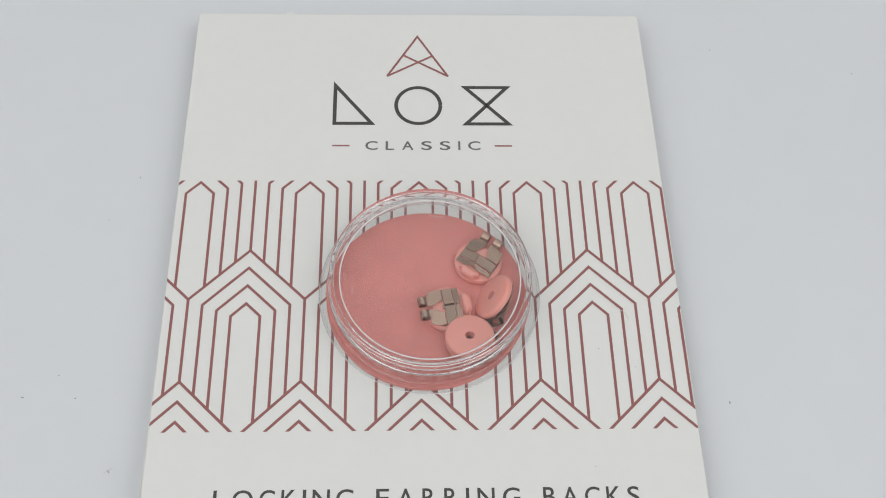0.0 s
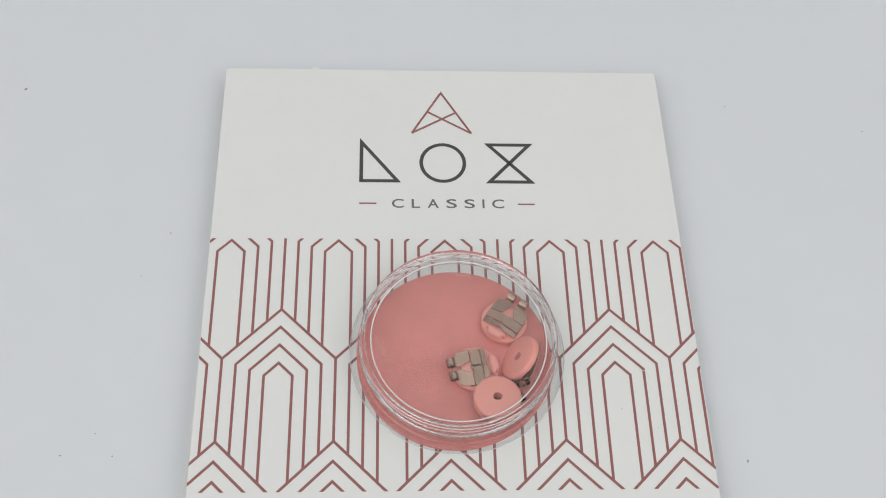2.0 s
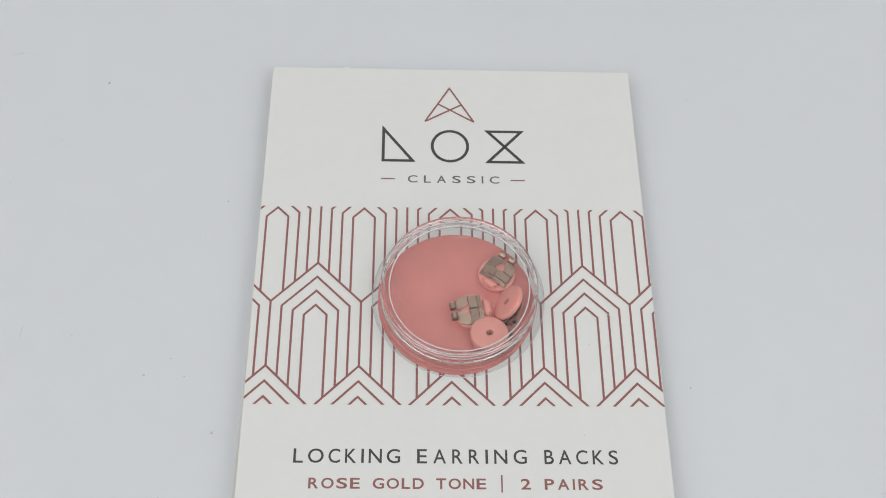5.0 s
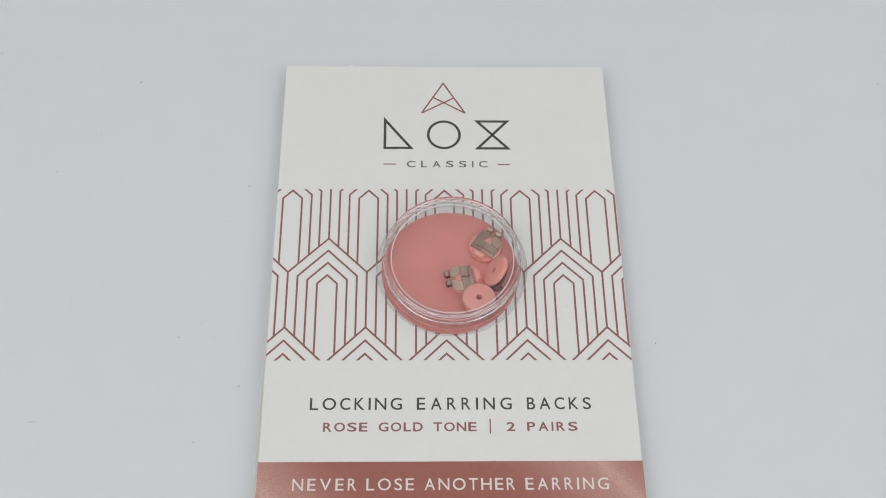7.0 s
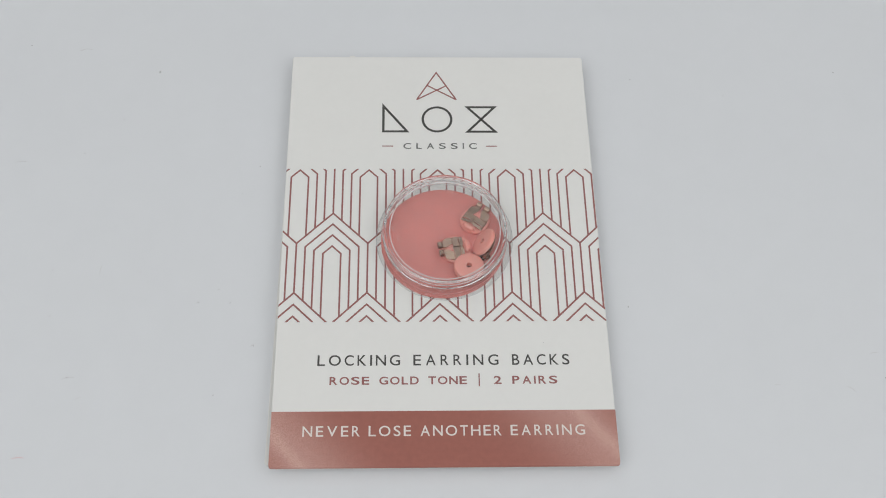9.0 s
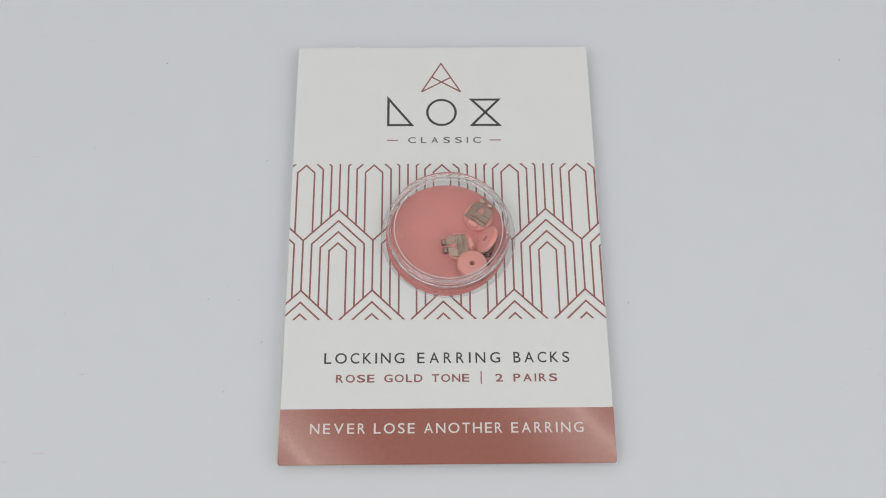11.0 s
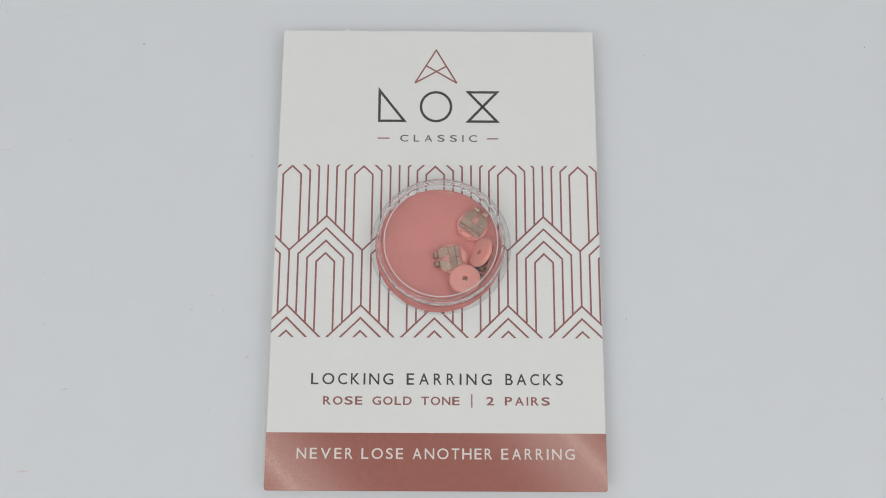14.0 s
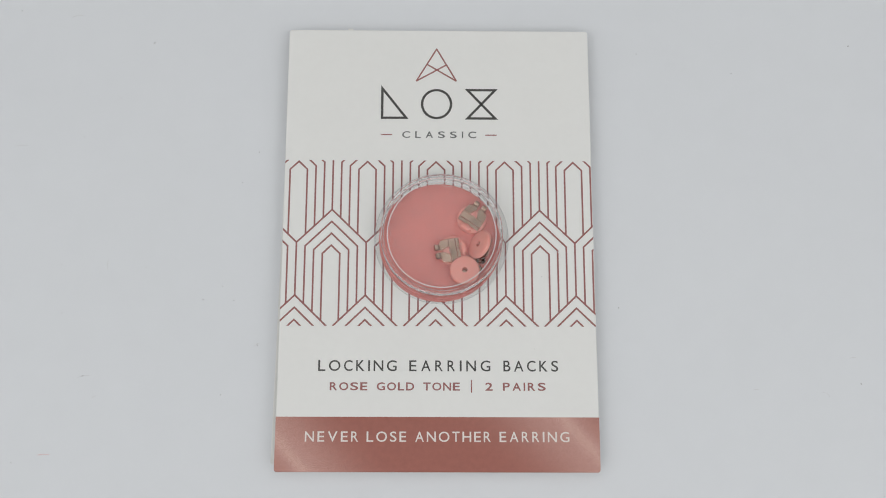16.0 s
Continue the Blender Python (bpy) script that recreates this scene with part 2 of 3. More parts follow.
def glyph(letter, weight):
    """The flat outline of one letter, fitted to the unit square: points and faces."""
    cu = bpy.data.curves.new("letter", "FONT")
    cu.body, cu.size, cu.offset, cu.resolution_u = letter, 1.0, weight, 6
    tmp = new("letter", cu)
    bpy.context.view_layer.update()
    me = bpy.data.meshes.new_from_object(tmp.evaluated_get(bpy.context.evaluated_depsgraph_get()))
    bpy.data.objects.remove(tmp)
    co = np.array([v.co[:2] for v in me.vertices])
    co = (co - co.min(0)) / (co.max(0) - co.min(0))
    faces = [tuple(f.vertices) for f in me.polygons]
    bpy.data.meshes.remove(me)
    return co, faces


def lettering(text, x0, x1, y1, y0, mat, parent, label, widths, weight=0.0):
    """A printed word between x0..x1 and y0..y1, in units of P; the letters keep their own widths and share the rest as gaps."""
    high = y1 - y0
    size = [widths[c] * high for c in text]
    gap = (x1 - x0 - sum(size)) / max(1, len(text) - 1)
    if len(text) == 1:
        size = [x1 - x0]
    z = INK + (0.00003 if mat == M_WHITE_INK else 0.0)
    verts, faces, x = [], [], x0
    for c, w in zip(text, size):
        co, polys = glyph(c, weight)
        base = len(verts)
        verts += [((x + px * w) * P, (y0 + py * high) * P, z) for px, py in co]
        faces += [tuple(base + k for k in f) for f in polys]
        x += w + gap
    me = bpy.data.meshes.new("printed_word")
    me.from_pydata(verts, [], faces)
    me.materials.append(mat)
    ob = new("printed_word", me)
    ob.parent = parent
    ob["label"] = label
    return ob


# ---- surroundings ----
def slab(name, lo, hi, mat, label, category):
    return tagged(new(name, mesh_of(name, box(lo, hi), mat)), label, category, kind="structure")


E, H = 1.20, 1.20
slab("table_top", (-E - 0.02, -E - 0.02, -0.03), (E + 0.02, E + 0.02, 0.0), M_TABLE, "smooth matt white table top under the card", "table")
slab("ceiling", (-E, -E, H), (E, E, H + 0.02), M_WALL, "plain white ceiling over the table", "ceiling")
slab("wall_north", (-E, E, 0.0), (E, E + 0.02, H), M_WALL, "plain white wall behind the table", "wall")
slab("wall_south", (-E, -E - 0.02, 0.0), (E, -E, H), M_WALL, "plain white wall behind the table", "wall")
slab("wall_east", (E, -E - 0.02, 0.0), (E + 0.02, E + 0.02, H), M_WALL, "plain white wall behind the table", "wall")
slab("wall_west", (-E - 0.02, -E - 0.02, 0.0), (-E, E + 0.02, H), M_WALL, "plain white wall behind the table", "wall")

# ---- the folded card ----
card = thing("packaging_card", "folded white packaging card with rose line print lying on the table", "packaging card")


def rounded(x0, y0, x1, y1, r, n=6):
    pts = []
    for cx, cy, a0 in ((x1 - r, y1 - r, 0), (x0 + r, y1 - r, 90), (x0 + r, y0 + r, 180), (x1 - r, y0 + r, 270)):
        pts += [(cx + r * math.cos(radians(a0 + 90 * i / n)), cy + r * math.sin(radians(a0 + 90 * i / n))) for i in range(n + 1)]
    return pts


def sheet(outline, z0, z1, bevel):
    bm = bmesh.new()
    f = bm.faces.new([bm.verts.new((x, y, z0)) for x, y in outline])
    top = bmesh.ops.extrude_face_region(bm, geom=[f])
    bmesh.ops.translate(bm, vec=(0, 0, z1 - z0), verts=[g for g in top["geom"] if isinstance(g, bmesh.types.BMVert)])
    edges = [e for e in bm.edges if all(abs(v.co.z - z1) < 1e-7 for v in e.verts)]
    bmesh.ops.bevel(bm, geom=edges, offset=bevel, segments=3, affect="EDGES", profile=0.5)
    return bm


part("front_panel", sheet(rounded(XL, YB + 0.0007, XR, YT, 0.0006), TOP - 0.0008, TOP, 0.00015), M_PAPER, card)
# the back panel lies a little askew and shows along one long edge
askew = [(x + (0.085 * P * (y + 3.13 * P) / (YT + 3.13 * P) if x < 0 else 0.0), y) for x, y in rounded(-2.285 * P, -3.13 * P, 2.20 * P, YT - 0.0004, 0.0006)]
part("back_panel", sheet(askew, 0.0, 0.0006, 0.0001), M_PAPER, card)

# white strip added between the panels to lighten the dark gap under the bottom edge
part("gap_brightening_strip", box((XL + 0.001, YB + 0.0006, 0.0006), (XR - 0.001, YB + 0.0014, TOP - 0.0009)), M_PAPER, card)

# the fold that joins the panels along the top edge
bm = bmesh.new()
arc = []
for rad in (TOP / 2, TOP / 2 - 0.0006):
    arc.append([(YT - 0.0016 + rad * math.cos(radians(a)), TOP / 2 - 0.00004 + rad * math.sin(radians(a))) for a in range(-90, 91, 12)])
ring = arc[0] + arc[1][::-1]
for xa, xb in ((XL + 0.0008, XR - 0.0008),):
    a = [bm.verts.new((xa, y, z)) for y, z in ring]
    b = [bm.verts.new((xb, y, z)) for y, z in ring]
    for i in range(len(ring)):
        j = (i + 1) % len(ring)
        bm.faces.new((a[i], a[j], b[j], b[i]))
    half = len(arc[0])
    for i in range(half - 1):
        for end in (a, b):
            bm.faces.new((end[i], end[i + 1], end[-2 - i], end[-1 - i]))
part("top_fold", bm, M_PAPER, card)

# a torn nib on the top edge
part("torn_nib", sheet(rounded(-1.33 * P, YT - 0.0004, -1.25 * P, YT + 0.0004, 0.0003), TOP - 0.0006, TOP - 0.0001, 0.0001), M_PAPER, card)

# rose band: printed face that wraps round the bottom edge
bm = bmesh.new()
R = 0.00042
prof = [(-2.482 * P, TOP - 0.0004), (-2.482 * P, INK), (YB + 0.0012, INK)]
prof += [(YB + R - R * math.sin(radians(a)), INK - R + R * math.cos(radians(a))) for a in range(0, 181, 15)]
prof += [(YB + 0.0012, INK - 2 * R)]
ends = [0.0, 0.00004, 0.0001, 0.0002, 0.00032, 0.0005]
cols = []
for x in [XL - 0.00002 + e for e in ends] + [XR + 0.00002 - e for e in reversed(ends)]:
    d = min(x - XL, XR - x) + 0.00002
    inset = 0.0005 - math.sqrt(max(0.0, 0.0005 ** 2 - (0.0005 - d) ** 2))
    cols.append([bm.verts.new((x, y + (inset * 0.8 if y < YB + 0.001 else 0.0), z)) for y, z in prof])
for a, b in zip(cols, cols[1:]):
    for i in range(len(prof) - 1):
        bm.faces.new((a[i], b[i], b[i + 1], a[i + 1]))
bm.faces.new(cols[0])
bm.faces.new(cols[-1])
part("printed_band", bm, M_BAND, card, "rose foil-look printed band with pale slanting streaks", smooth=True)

# printed arches
LINE, SLOPE, TIER = 0.0242, 0.975, 0.1765
PT, PB = 1.236, -1.211


def printed(points, mat, name, width=LINE, clipped=True, lift=0.0):
    polys = ribbon(points, width)
    if clipped:
        for axis, limit, below in ((1, PT, True), (1, PB, False), (0, XL / P + 0.004, False), (0, XR / P - 0.004, True)):
            polys = [clip(q, axis, limit, below) for q in polys if len(q) > 2]
    polys = [[(x * P, y * P) for x, y in q] for q in polys if len(q) > 2]
    if polys:
        part(name, flat(polys, INK + lift), mat, card)


def chevron_y(x, centre, tip):
    return tip - SLOPE * abs(x - centre)


ROWS = ((1.216 + 3 * TIER, 0.0, 0.4875), (0.4875, 0.5, -0.77), (-0.77, 0.0, -2.2))
for tip, shift, below in ROWS:
    for n in range(-3, 4):
        c = n + shift
        printed([(c - 0.5, tip - 0.5 * SLOPE), (c, tip), (c + 0.5, tip - 0.5 * SLOPE)], M_ROSE, "printed_chevron", lift=0.000006 if n % 2 else 0.000010)
        printed([(c - 0.5, tip - 0.5 * SLOPE), (c - 0.5, below)], M_ROSE, "printed_line")
        for k in (1, 2, 3):
            h = (4 - k) / 8
            t = tip - TIER * k
            foot = below - SLOPE * (0.5 - h)
            printed([(c - h, foot), (c - h, t - SLOPE * h), (c, t), (c + h, t - SLOPE * h), (c + h, foot)], M_ROSE, "printed_arch", lift=0.000003)

# emblem: a triangle with two crossing lines
printed([(-0.299, 2.474), (0.003, 2.985), (0.300, 2.474)], M_ROSE, "emblem_line", 0.022, False)
printed([(-0.299, 2.474), (0.158, 2.738)], M_ROSE, "emblem_line", 0.022, False, 0.000004)
printed([(0.300, 2.474), (-0.135, 2.738)], M_ROSE, "emblem_line", 0.022, False, 0.000008)
# three plain dark outline shapes in place of the brand mark
W = 0.036
printed([(-0.80, 2.11), (-0.80, 2.355), (-0.445, 1.895), (-0.80, 1.895), (-0.80, 2.11)], M_DARK, "mark_triangle", W, False)
printed([(0.004 + 0.214 * math.cos(2 * math.pi * i / 48), 2.113 + 0.219 * math.sin(2 * math.pi * i / 48)) for i in range(49)], M_DARK, "mark_ring", W, False)
printed([(0.667, 2.113), (0.872, 2.335), (0.462, 2.335), (0.667, 2.113)], M_DARK, "mark_upper_triangle", W, False)
printed([(0.667, 2.113), (0.872, 1.891), (0.462, 1.891), (0.667, 2.113)], M_DARK, "mark_lower_triangle", W, False, 0.000004)
printed([(-0.815, 1.634), (-0.649, 1.634)], M_ROSE, "printed_dash", 0.017, False)
printed([(0.723, 1.632), (0.889, 1.632)], M_ROSE, "printed_dash", 0.017, False)
lettering("CLASSIC", -0.500, 0.588, 1.686, 1.584, M_GREY, card, "small grey printed word CLASSIC", BROAD, 0.010)
for word, x0, x1 in (("LOCKING", -1.639, -0.542), ("EARRING", -0.366, 0.770), ("BACKS", 0.953, 1.720)):
    lettering(word, x0, x1, -1.695, -1.847, M_DARK, card, "charcoal printed word " + word, SLIM, 0.006)
for word, x0, x1 in (("ROSE", -1.470, -0.948), ("GOLD", -0.816, -0.296), ("TONE", -0.170, 0.342), ("2", 0.697, 0.799), ("PAIRS", 0.942, 1.540)):
    lettering(word, x0, x1, -2.004, -2.116, M_ROSE, card, "rose printed word " + word, BROAD, 0.017)
printed([(0.504, -1.967), (0.504, -2.148)], M_ROSE, "printed_divider", 0.016, False)
for word, x0, x1 in (("NEVER", -1.795, -1.060), ("LOSE", -0.946, -0.399), ("ANOTHER", -0.276, 0.769), ("EARRING", 0.888, 1.854)):
    lettering(word, x0, x1, -2.681, -2.822, M_WHITE_INK, card, "white printed word " + word + " on the rose band", SLIM, 0.007)

# ---- clear blister and its liner ----
BX, BY = 0.082 * P, 0.0655 * P
liner = revolve([(0.0, 0.0), (0.01234, 0.0), (0.01234, 0.00003), (0.0, 0.00003)], 96)
ob = part("round_liner", liner, M_PINK, card, "dusty pink round liner under the blister")
ob.location = (0.058 * P, 0.006 * P, TOP + 0.00002)

MM = 0.001


def shell(outer, thick):
    """A closed profile: a wall of even thickness under a line of (radius, height) points in millimetres that runs inwards and up."""
    pts = [Vector(q) for q in outer]
    inner = []
    for k, q in enumerate(pts):
        d = (pts[min(k + 1, len(pts) - 1)] - pts[max(k - 1, 0)]).normalized()
        inner.append(q + Vector((-d.y, d.x)) * thick)
    return [(r * MM, z * MM) for r, z in list(outer) + [tuple(q) for q in reversed(inner)]]


def bend(cx, cz, r, a0, a1, n=6):
    return [(cx + r * math.cos(radians(a0 + (a1 - a0) * k / n)), cz + r * math.sin(radians(a0 + (a1 - a0) * k / n))) for k in range(n + 1)]


blister = thing("blister_dome", "clear round plastic blister with a stepped wall and raised rim", "blister", pose(BX, BY, TOP))
# a low outer step, the upright wall, the beaded rim, the crown that dips inwards and the flat face
step = [(13.62, 0.10), (13.62, 0.40)] + bend(13.12, 0.46, 0.50, 0, 90, 8) + [(12.95, 0.95), (12.78, 0.96)]
foot = bend(12.74, 1.27, 0.30, 265, 186, 7) + [(12.42, 1.60), (12.40, 2.00), (12.38, 2.50)]
wall = [(12.36, 2.54), (12.33, 2.90), (12.30, 3.20), (12.26, 3.48)]
block = bend(12.09, 4.60, 0.14, 0, 90, 5) + bend(11.76, 4.60, 0.14, 90, 180, 5) + bend(11.72, 3.60, 0.08, 180, 270, 3) + bend(12.16, 3.60, 0.08, 270, 360, 3)
crown = [(11.60, 4.52), (11.50, 4.40), (11.38, 4.18), (11.26, 4.00), (11.12, 3.90), (10.96, 3.86), (10.82, 3.85)]
face = [(0.0, 3.56), (6.0, 3.56), (10.80, 3.57), (10.80, 3.84), (6.0, 3.83), (0.0, 3.83)]
for name, profile, mat in (("clear_step", shell(step, 0.28), M_DIMMED), ("clear_foot", shell(foot, 0.34), M_CLEAR), ("clear_wall", shell(wall, 0.28), M_DIMMED), ("clear_rim", [(r * MM, z * MM) for r, z in block], M_CLEAR), ("clear_crown", shell(crown, 0.22), M_THIN), ("clear_face", [(r * MM, z * MM) for r, z in face], M_THIN)):
    ob = part(name, revolve(profile, 192), mat, blister, smooth=True)
# pale rings laid on two moulded edges where bright highlights run
for radius, height, wide, tall in ((10.93, 3.90, 0.10, 0.08), (13.63, 0.10, 0.05, 0.06)):
    ring = [(radius + wide * math.cos(radians(a)), height + tall * math.sin(radians(a))) for a in range(0, 360, 30)]
    ob = part("edge_highlight", revolve([(r * MM, z * MM) for r, z in ring], 128), M_EDGE, blister, "thin pale ring painted as the highlight along a blister edge", smooth=True)
    ob.visible_shadow = False


# ---- earring backs ----
def bent_strip(path, width, thick):
    """A metal strip of even thickness along (x, z) points, across y."""
    bm = bmesh.new()
    pts = [Vector(q) for q in path]
    a, b = [], []
    for i, q in enumerate(pts):
        d = (pts[min(i + 1, len(pts) - 1)] - pts[max(i - 1, 0)]).normalized()
        n = Vector((-d.y, d.x)) * thick / 2
        a.append(q + n)
        b.append(q - n)
    ring = a + b[::-1]
    lo = [bm.verts.new((q.x, -width / 2, q.y)) for q in ring]
    hi = [bm.verts.new((q.x, width / 2, q.y)) for q in ring]
    for i in range(len(ring)):
        j = (i + 1) % len(ring)
        bm.faces.new((lo[i], lo[j], hi[j], hi[i]))
    for i in range(len(pts) - 1):
        for e in (lo, hi):
            bm.faces.new((e[i], e[i + 1], e[-2 - i], e[-1 - i]))
    return bm


def shifted(bm, v):
    bmesh.ops.translate(bm, vec=v, verts=bm.verts)
    return bm


def curl(x, z, r, a0, a1, n=14):
    return [(x + r * math.cos(radians(a0 + (a1 - a0) * i / n)), z + r * math.sin(radians(a0 + (a1 - a0) * i / n))) for i in range(n + 1)]


def earring_back(m, label):
    """Pink plastic disc lying on z = 0 with a folded metal clasp on it; the clasp's curls point along +x."""
    ob = thing("earring_back", label, "earring back", m, "earring backs in the blister")
    edge = [(0.54, 0.90), (0.54, 0.06), (0.60, 0.0), (2.65, 0.0), (2.86, 0.07), (2.99, 0.26), (2.99, 0.62), (2.90, 0.82), (2.62, 0.90)]
    disc = part("disc", revolve([(r * MM, z * MM) for r, z in edge], 56), M_PLASTIC, ob, smooth=True)
    block = box((-2.88 * MM, -1.25 * MM, 0.7 * MM), (-1.76 * MM, 1.25 * MM, 1.86 * MM), 0.50 * MM, 6)
    for v in block.verts:
        v.co.y *= 1.12 if v.co.x > -2.3 * MM else 0.86
    part("stop_block", block, M_PLASTIC, disc, smooth=True)
    hub = [(0.56, 0.84), (1.95, 0.84), (1.95, 1.15), (1.82, 1.28), (0.66, 1.28), (0.56, 1.18)]
    part("hub", revolve([(r * MM, z * MM) for r, z in hub], 40), M_PLASTIC, disc, smooth=True)
    for turn, a, b in ((-8, 0.62, 2.80), (150, 1.30, 1.90), (62, 1.60, 2.00), (215, 1.75, 2.05)):
        seam = box((a * MM, -0.045 * MM, -0.035 * MM), (b * MM, 0.045 * MM, 0.03 * MM), 0.012 * MM)
        bmesh.ops.rotate(seam, matrix=Matrix.Rotation(radians(turn), 3, "Z"), verts=seam.verts)
        part("mould_seam", seam, M_PLASTIC, disc)
    t = 0.15 * MM
    z = 1.50 * MM
    side = 2.32
    clasp = part("clasp", box((-0.80 * MM, -0.24 * MM, 1.00 * MM), (0.62 * MM, 0.24 * MM, z - 0.12 * MM), 0.04 * MM), M_METAL, ob, "folded rose gold metal clasp with two rolled curls")

    def leaf(name, outline, slope, rise=0.0):
        """A flat metal piece cut to an outline, falling away from the ridge along y = 0."""
        lb = bmesh.new()
        f = lb.faces.new([lb.verts.new((x * MM, y * MM, z + rise * MM - slope * abs(y) * MM)) for x, y in outline])
        g = bmesh.ops.extrude_face_region(lb, geom=[f])
        bmesh.ops.translate(lb, vec=(0, 0, t), verts=[v for v in g["geom"] if isinstance(v, bmesh.types.BMVert)])
        cut_edges = [e for e in lb.edges if abs(e.verts[0].co.z - e.verts[1].co.z) < 0.9 * t or e.calc_length() > 1.5 * t]
        bmesh.ops.bevel(lb, geom=cut_edges, offset=0.025 * MM, segments=2, affect="EDGES", profile=0.5)
        part(name, lb, M_METAL, clasp)

    for s in (-1, 1):
        leaf("clasp_bar", [(-1.58, s * 0.05), (-1.40, s * 0.12), (-1.38, s * 0.42), (-1.56, s * 0.50), (-1.52, s * side), (-0.90, s * side), (-0.92, s * 0.05)], 0.22 + 0.05 * s, 0.04 + 0.03 * s)
        leaf("clasp_plate", [(-0.80, s * 0.12), (0.42, s * 0.18), (0.48, s * 0.9), (0.44, s * side), (-0.78, s * side)], 0.20 + 0.08 * s, 0.14 + 0.07 * s)
        wing = [(0.58, s * 0.80), (0.54, s * side), (1.40, s * 2.30), (2.02, s * 2.20), (2.32, s * 1.88), (2.40, s * 1.44), (2.62, s * 1.40), (2.62, s * 0.42), (2.24, s * 0.22), (1.86, s * 0.26), (1.40, s * 0.46), (0.96, s * 0.70)]
        leaf("clasp_wing", wing, 0.15 + 0.06 * s, 0.06)
        cheek = box((-1.52 * MM, s * side * MM - t / 2, 0.86 * MM), (1.15 * MM, s * side * MM + t / 2, z - 0.50 * MM), 0.03 * MM)
        part("clasp_cheek", cheek, M_METAL, clasp)
        zc = z - 0.04 * MM
        path = [(2.20 * MM, zc + 0.02 * MM), (2.55 * MM, zc + 0.08 * MM)] + curl(3.02 * MM, zc + 0.16 * MM, 0.50 * MM, 178, -150)
        part("clasp_curl", shifted(bent_strip(path, 0.98 * MM, 0.14 * MM), (0, s * 0.90 * MM, 0)), M_METAL, clasp, smooth=True)
    return ob


FLOOR = TOP + 0.00006
earring_back(pose(0.515 * P, 0.338 * P, FLOOR, 0, 0, 55), "pink plastic disc with a rose gold clasp facing up")
earring_back(pose(0.235 * P, -0.125 * P, FLOOR, 0, 0, 190), "pink plastic disc with a rose gold clasp facing up")
earring_back(Matrix.Translation((0.41 * P, -0.425 * P, FLOOR + 0.0021)) @ pose(0, 0, 0, 174, 4, 30), "pink plastic disc lying face up over its clasp")
lean = Vector((0.76, -0.25, -0.62)).to_track_quat("Z", "X").to_matrix().to_4x4()
earring_back(Matrix.Translation((0.600 * P, -0.048 * P, FLOOR + 0.0021)) @ lean @ pose(0, 0, 0, 0, 0, 90), "pink plastic disc leaning steeply on its clasp")

# ---- dust on the table ----
def speck(x, y, size, rng):
    bm = bmesh.new()
    bmesh.ops.create_icosphere(bm, subdivisions=2, radius=size)
    turn = Matrix.Rotation(rng.uniform(0, 6.28), 3, "Z")
    for v in bm.verts:
        v.co = turn @ Vector((v.co.x * 1.5, v.co.y * 0.8, v.co.z * 0.5)) * rng.uniform(0.75, 1.2)
        v.co.z += size * 0.5
    ob = new("dust_speck", mesh_of("dust_speck", bm, M_DUST, True))
    ob.location = (x * P, y * P, 0)
    tagged(ob, "tiny dark dust speck on the white table top", "dust", "dust specks")


dust = random.Random(5)
for x, y, s in ((-4.28, 3.155, 0.00016), (6.30, 3.18, 0.00013), (-4.985, -1.90, 0.00013), (-2.625, 1.426, 0.0001), (6.06, -1.98, 0.00012), (-2.90, -0.81, 0.00009), (-5.23, 1.65, 0.00010), (-6.33, 3.67, 0.0001), (-3.34, -0.80, 0.00012), (2.64, -0.895, 0.00012), (-2.54, -1.456, 0.00011), (-4.72, 2.26, 0.00009), (-5.88, -3.11, 0.0001), (-3.07, -0.602, 0.00008), (-5.347, -1.003, 0.00009), (-5.408, -0.293, 0.00008), (4.477, 2.718, 0.00009), (-4.188, -0.333, 0.00007), (-3.024, -2.162, 0.00009), (-2.853, 0.954, 0.00007), (3.046, 3.029, 0.00008)):
    speck(x, y, s, dust)


# ---- lint ----
def fibre(name, points, radius, mat, label):
    """A thin bent hair through the given points."""
    bm = bmesh.new()
    pts = [Vector(q) for q in points]
    rings = []
    for i, q in enumerate(pts):
        d = (pts[min(i + 1, len(pts) - 1)] - pts[max(i - 1, 0)]).normalized()
        a = d.cross(Vector((0, 0, 1))).normalized()
        b = d.cross(a)
        rings.append([bm.verts.new(q + radius * (math.cos(k * math.pi / 3) * a + math.sin(k * math.pi / 3) * b)) for k in range(6)])
    for r0, r1 in zip(rings, rings[1:]):
        for k in range(6):
            bm.faces.new((r0[k], r0[(k + 1) % 6], r1[(k + 1) % 6], r1[k]))
    bm.faces.new(rings[0])
    bm.faces.new(rings[-1])
    ob = new(name, mesh_of(name, bm, mat, True))
    return tagged(ob, label, "lint", "bits of lint")


def wave(x0, y0, x1, y1, z, sway, turns, n=18):
    out = []
    for i in range(n + 1):
        f = i / n
        w = sway * math.sin(f * turns * 2 * math.pi)
        dx, dy = x1 - x0, y1 - y0
        l = math.hypot(dx, dy)
        out.append(((x0 + f * dx - w * dy / l) * P, (y0 + f * dy + w * dx / l) * P, z))
    return out


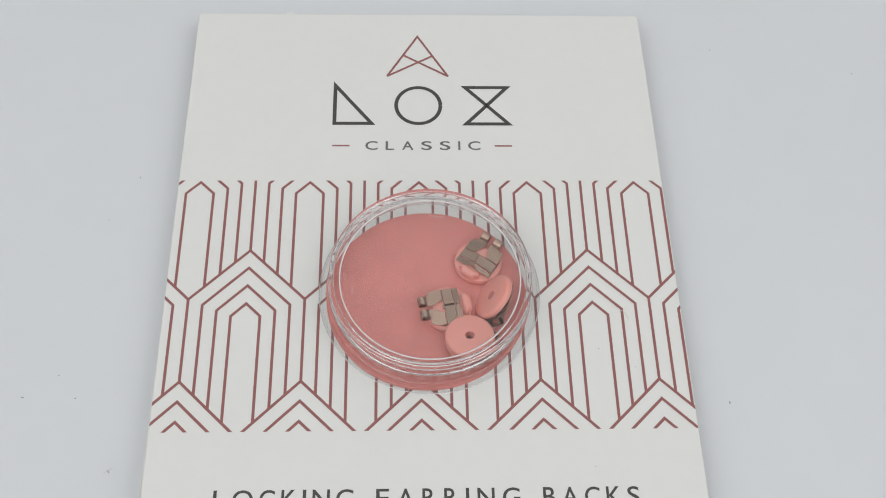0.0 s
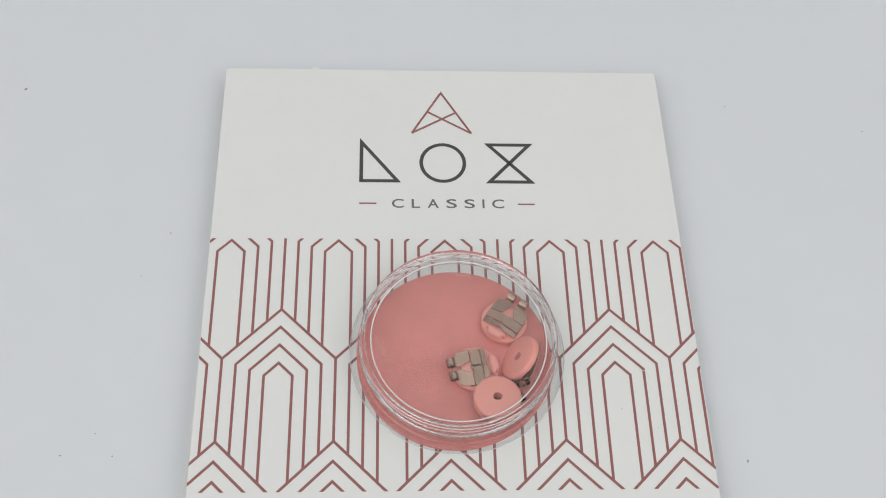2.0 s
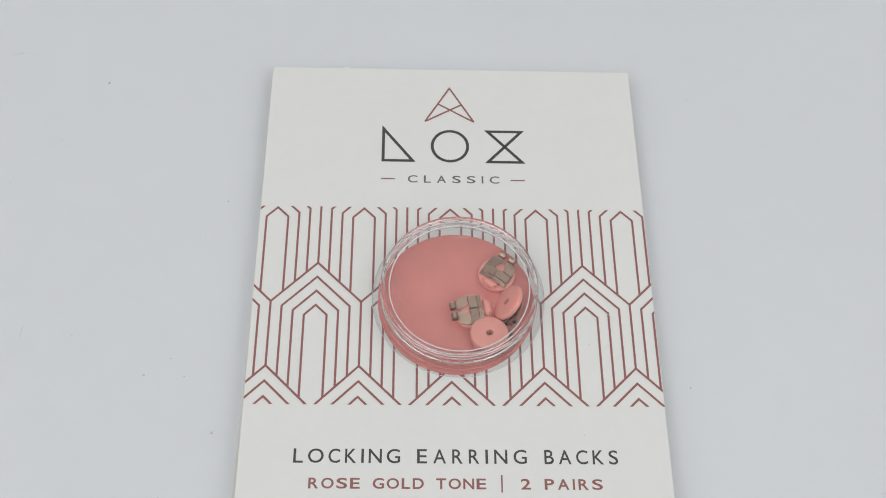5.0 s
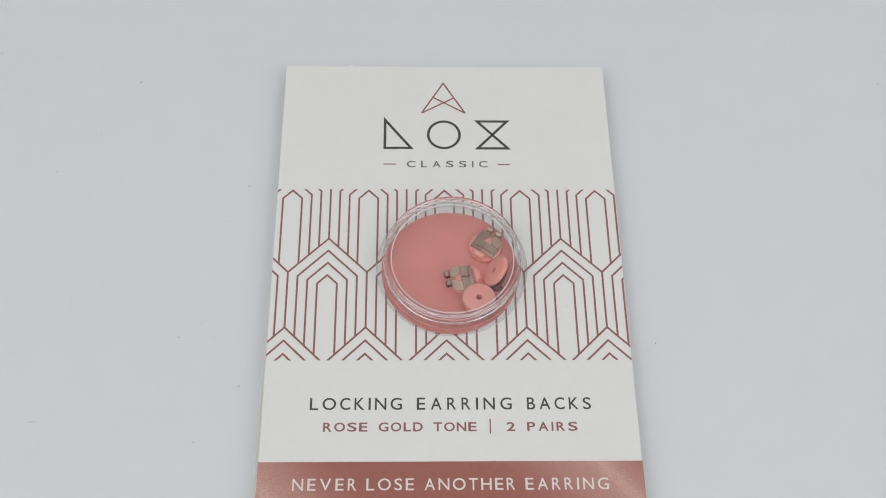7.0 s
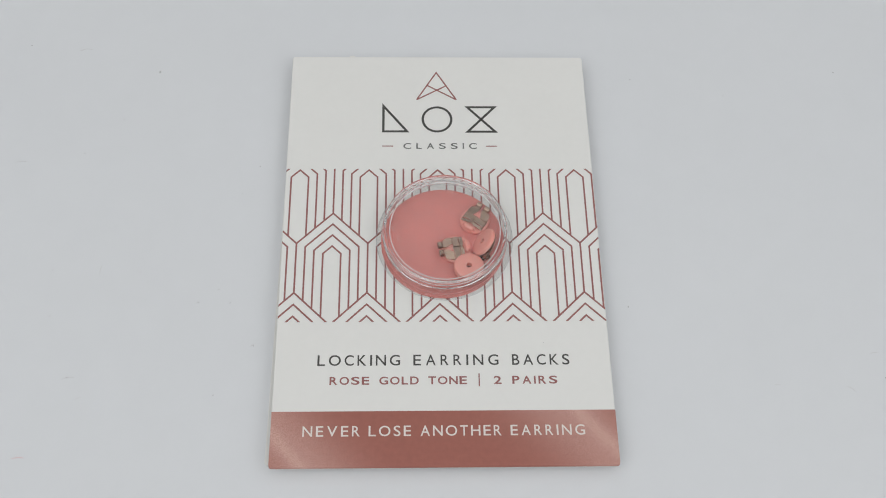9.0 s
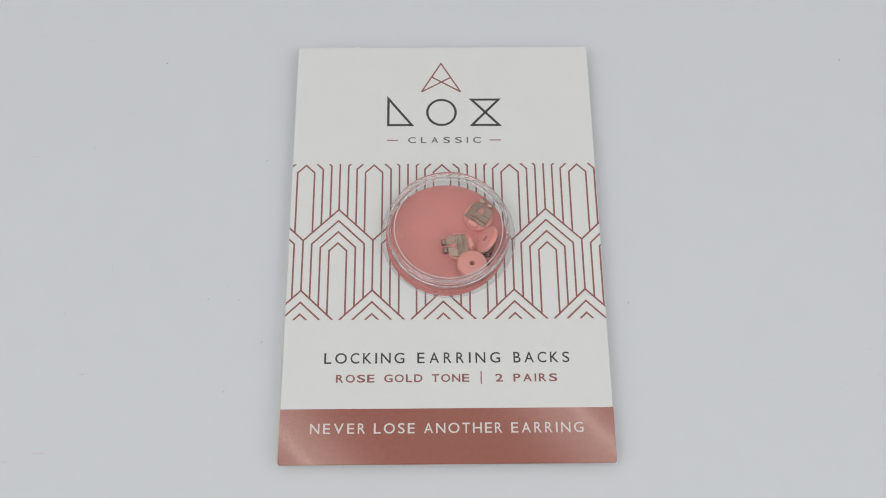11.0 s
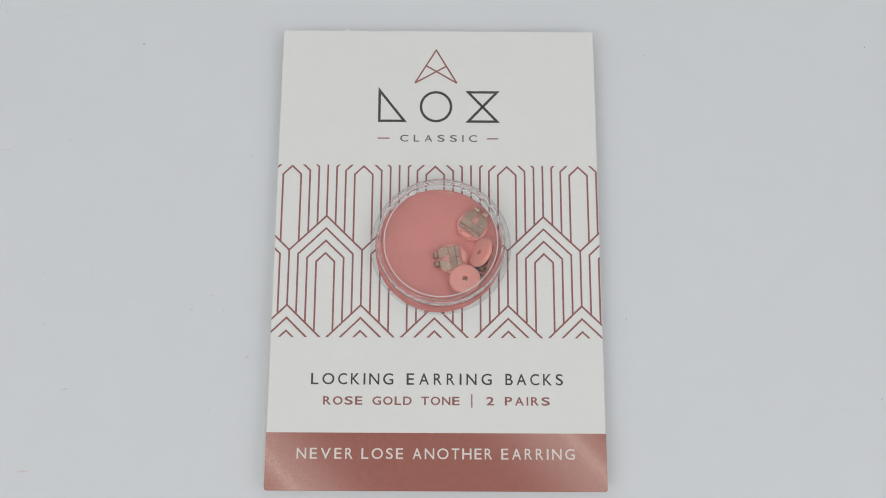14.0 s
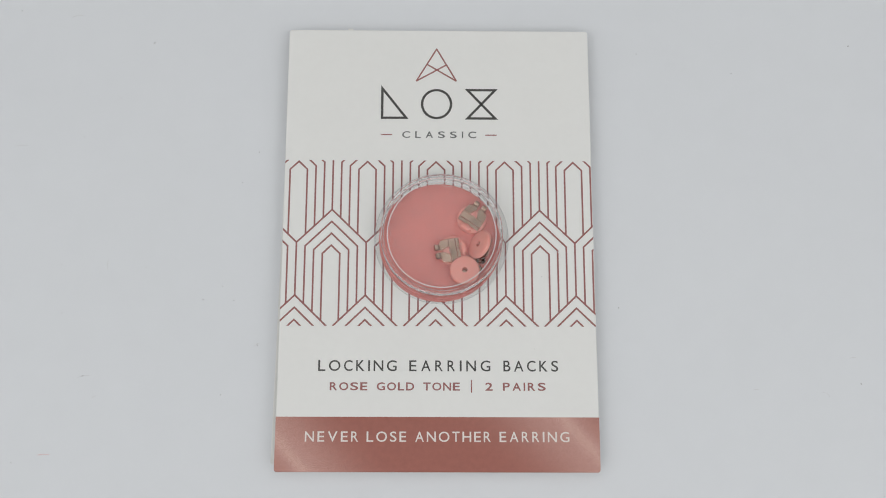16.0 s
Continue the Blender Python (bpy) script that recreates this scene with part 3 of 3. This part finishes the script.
ON_LINER = TOP + 0.00009
for x, y, dx, dy, sway in ((-5.56, 3.56, 0.18, 0.03, 0.03), (-6.22, 1.50, 0.16, 0.01, 0.01), (-4.745, -0.36, 0.01, 0.14, 0.012), (-5.05, -1.93, 0.16, 0.03, 0.02), (-4.83, -2.22, 0.06, 0.04, 0.01), (-2.58, -1.475, 0.07, 0.05, 0.01), (4.52, -2.07, 0.08, 0.0, 0.006), (5.50, -2.10, 0.10, -0.07, 0.02), (5.92, -1.615, 0.10, 0.01, 0.006)):
    fibre("lint_fibre", wave(x, y, x + dx, y + dy, 0.00004, sway, 0.5), 0.000028, M_HAIR, "fine grey hair lying on the white table top")
fibre("lint_fibre", wave(-5.52, -3.005, -5.37, -3.0, 0.00004, 0.012, 0.5), 0.000028, M_PINK, "fine pink hair lying on the white table top")
fibre("lint_fibre", wave(0.03, 0.87, 0.24, 0.82, ON_LINER, 0.012, 1.6), 0.00003, M_FIBRE, "pale wavy lint fibre on the pink liner")
fibre("lint_fibre", wave(-0.60, -0.02, -0.55, -0.09, TOP + 0.00388, 0.02, 1.0), 0.000022, M_FIBRE, "small pale curl of lint on the clear blister")
fibre("lint_fibre", wave(1.70, -0.11, 1.80, -0.22, TOP + 0.00006, 0.03, 0.5), 0.00003, M_FIBRE, "short pale hair on the white card")
fibre("lint_fibre", wave(-0.66, 0.10, -0.62, 0.03, TOP + 0.00388, 0.014, 1.0), 0.00002, M_FIBRE, "small pale curl of lint on the clear blister")


def crumb(x, y, z, size, mat, rng, label):
    bm = bmesh.new()
    bmesh.ops.create_icosphere(bm, subdivisions=1, radius=size)
    for v in bm.verts:
        v.co = Vector((v.co.x * rng.uniform(0.7, 1.5), v.co.y * rng.uniform(0.7, 1.3), v.co.z * 0.6 + size * 0.5))
    ob = new("dust_crumb", mesh_of("dust_crumb", bm, mat, True))
    ob.location = (x * P, y * P, z)
    tagged(ob, label, "dust", "dust crumbs")


crumbs = random.Random(11)
for x, y, s in ((0.103, 0.229, 0.00006), (0.147, 0.200, 0.00005), (0.09, 0.25, 0.00004), (-0.215, 0.696, 0.00005), (0.21, 0.812, 0.00005)):
    crumb(x, y, ON_LINER - 0.00002, s, M_FIBRE, crumbs, "tiny pale dust crumb on the pink liner")
for i in range(44):
    a, r = crumbs.uniform(0, 6.283), 0.72 * math.sqrt(crumbs.random())
    x, y = 0.02 + r * math.cos(a), 0.05 + r * math.sin(a)
    if x > 0.05 and y < 0.6:
        continue
    crumb(x, y, ON_LINER - 0.00002, crumbs.uniform(0.00003, 0.00008), M_FIBRE, crumbs, "tiny pale dust crumb on the pink liner")
for x, y, s in ((1.515, -0.489, 0.00006), (1.813, -0.661, 0.00005), (-0.892, -0.696, 0.00006), (1.39, -1.53, 0.00005)):
    crumb(x, y, INK, s, M_DUST, crumbs, "tiny dark dust crumb on the white card")
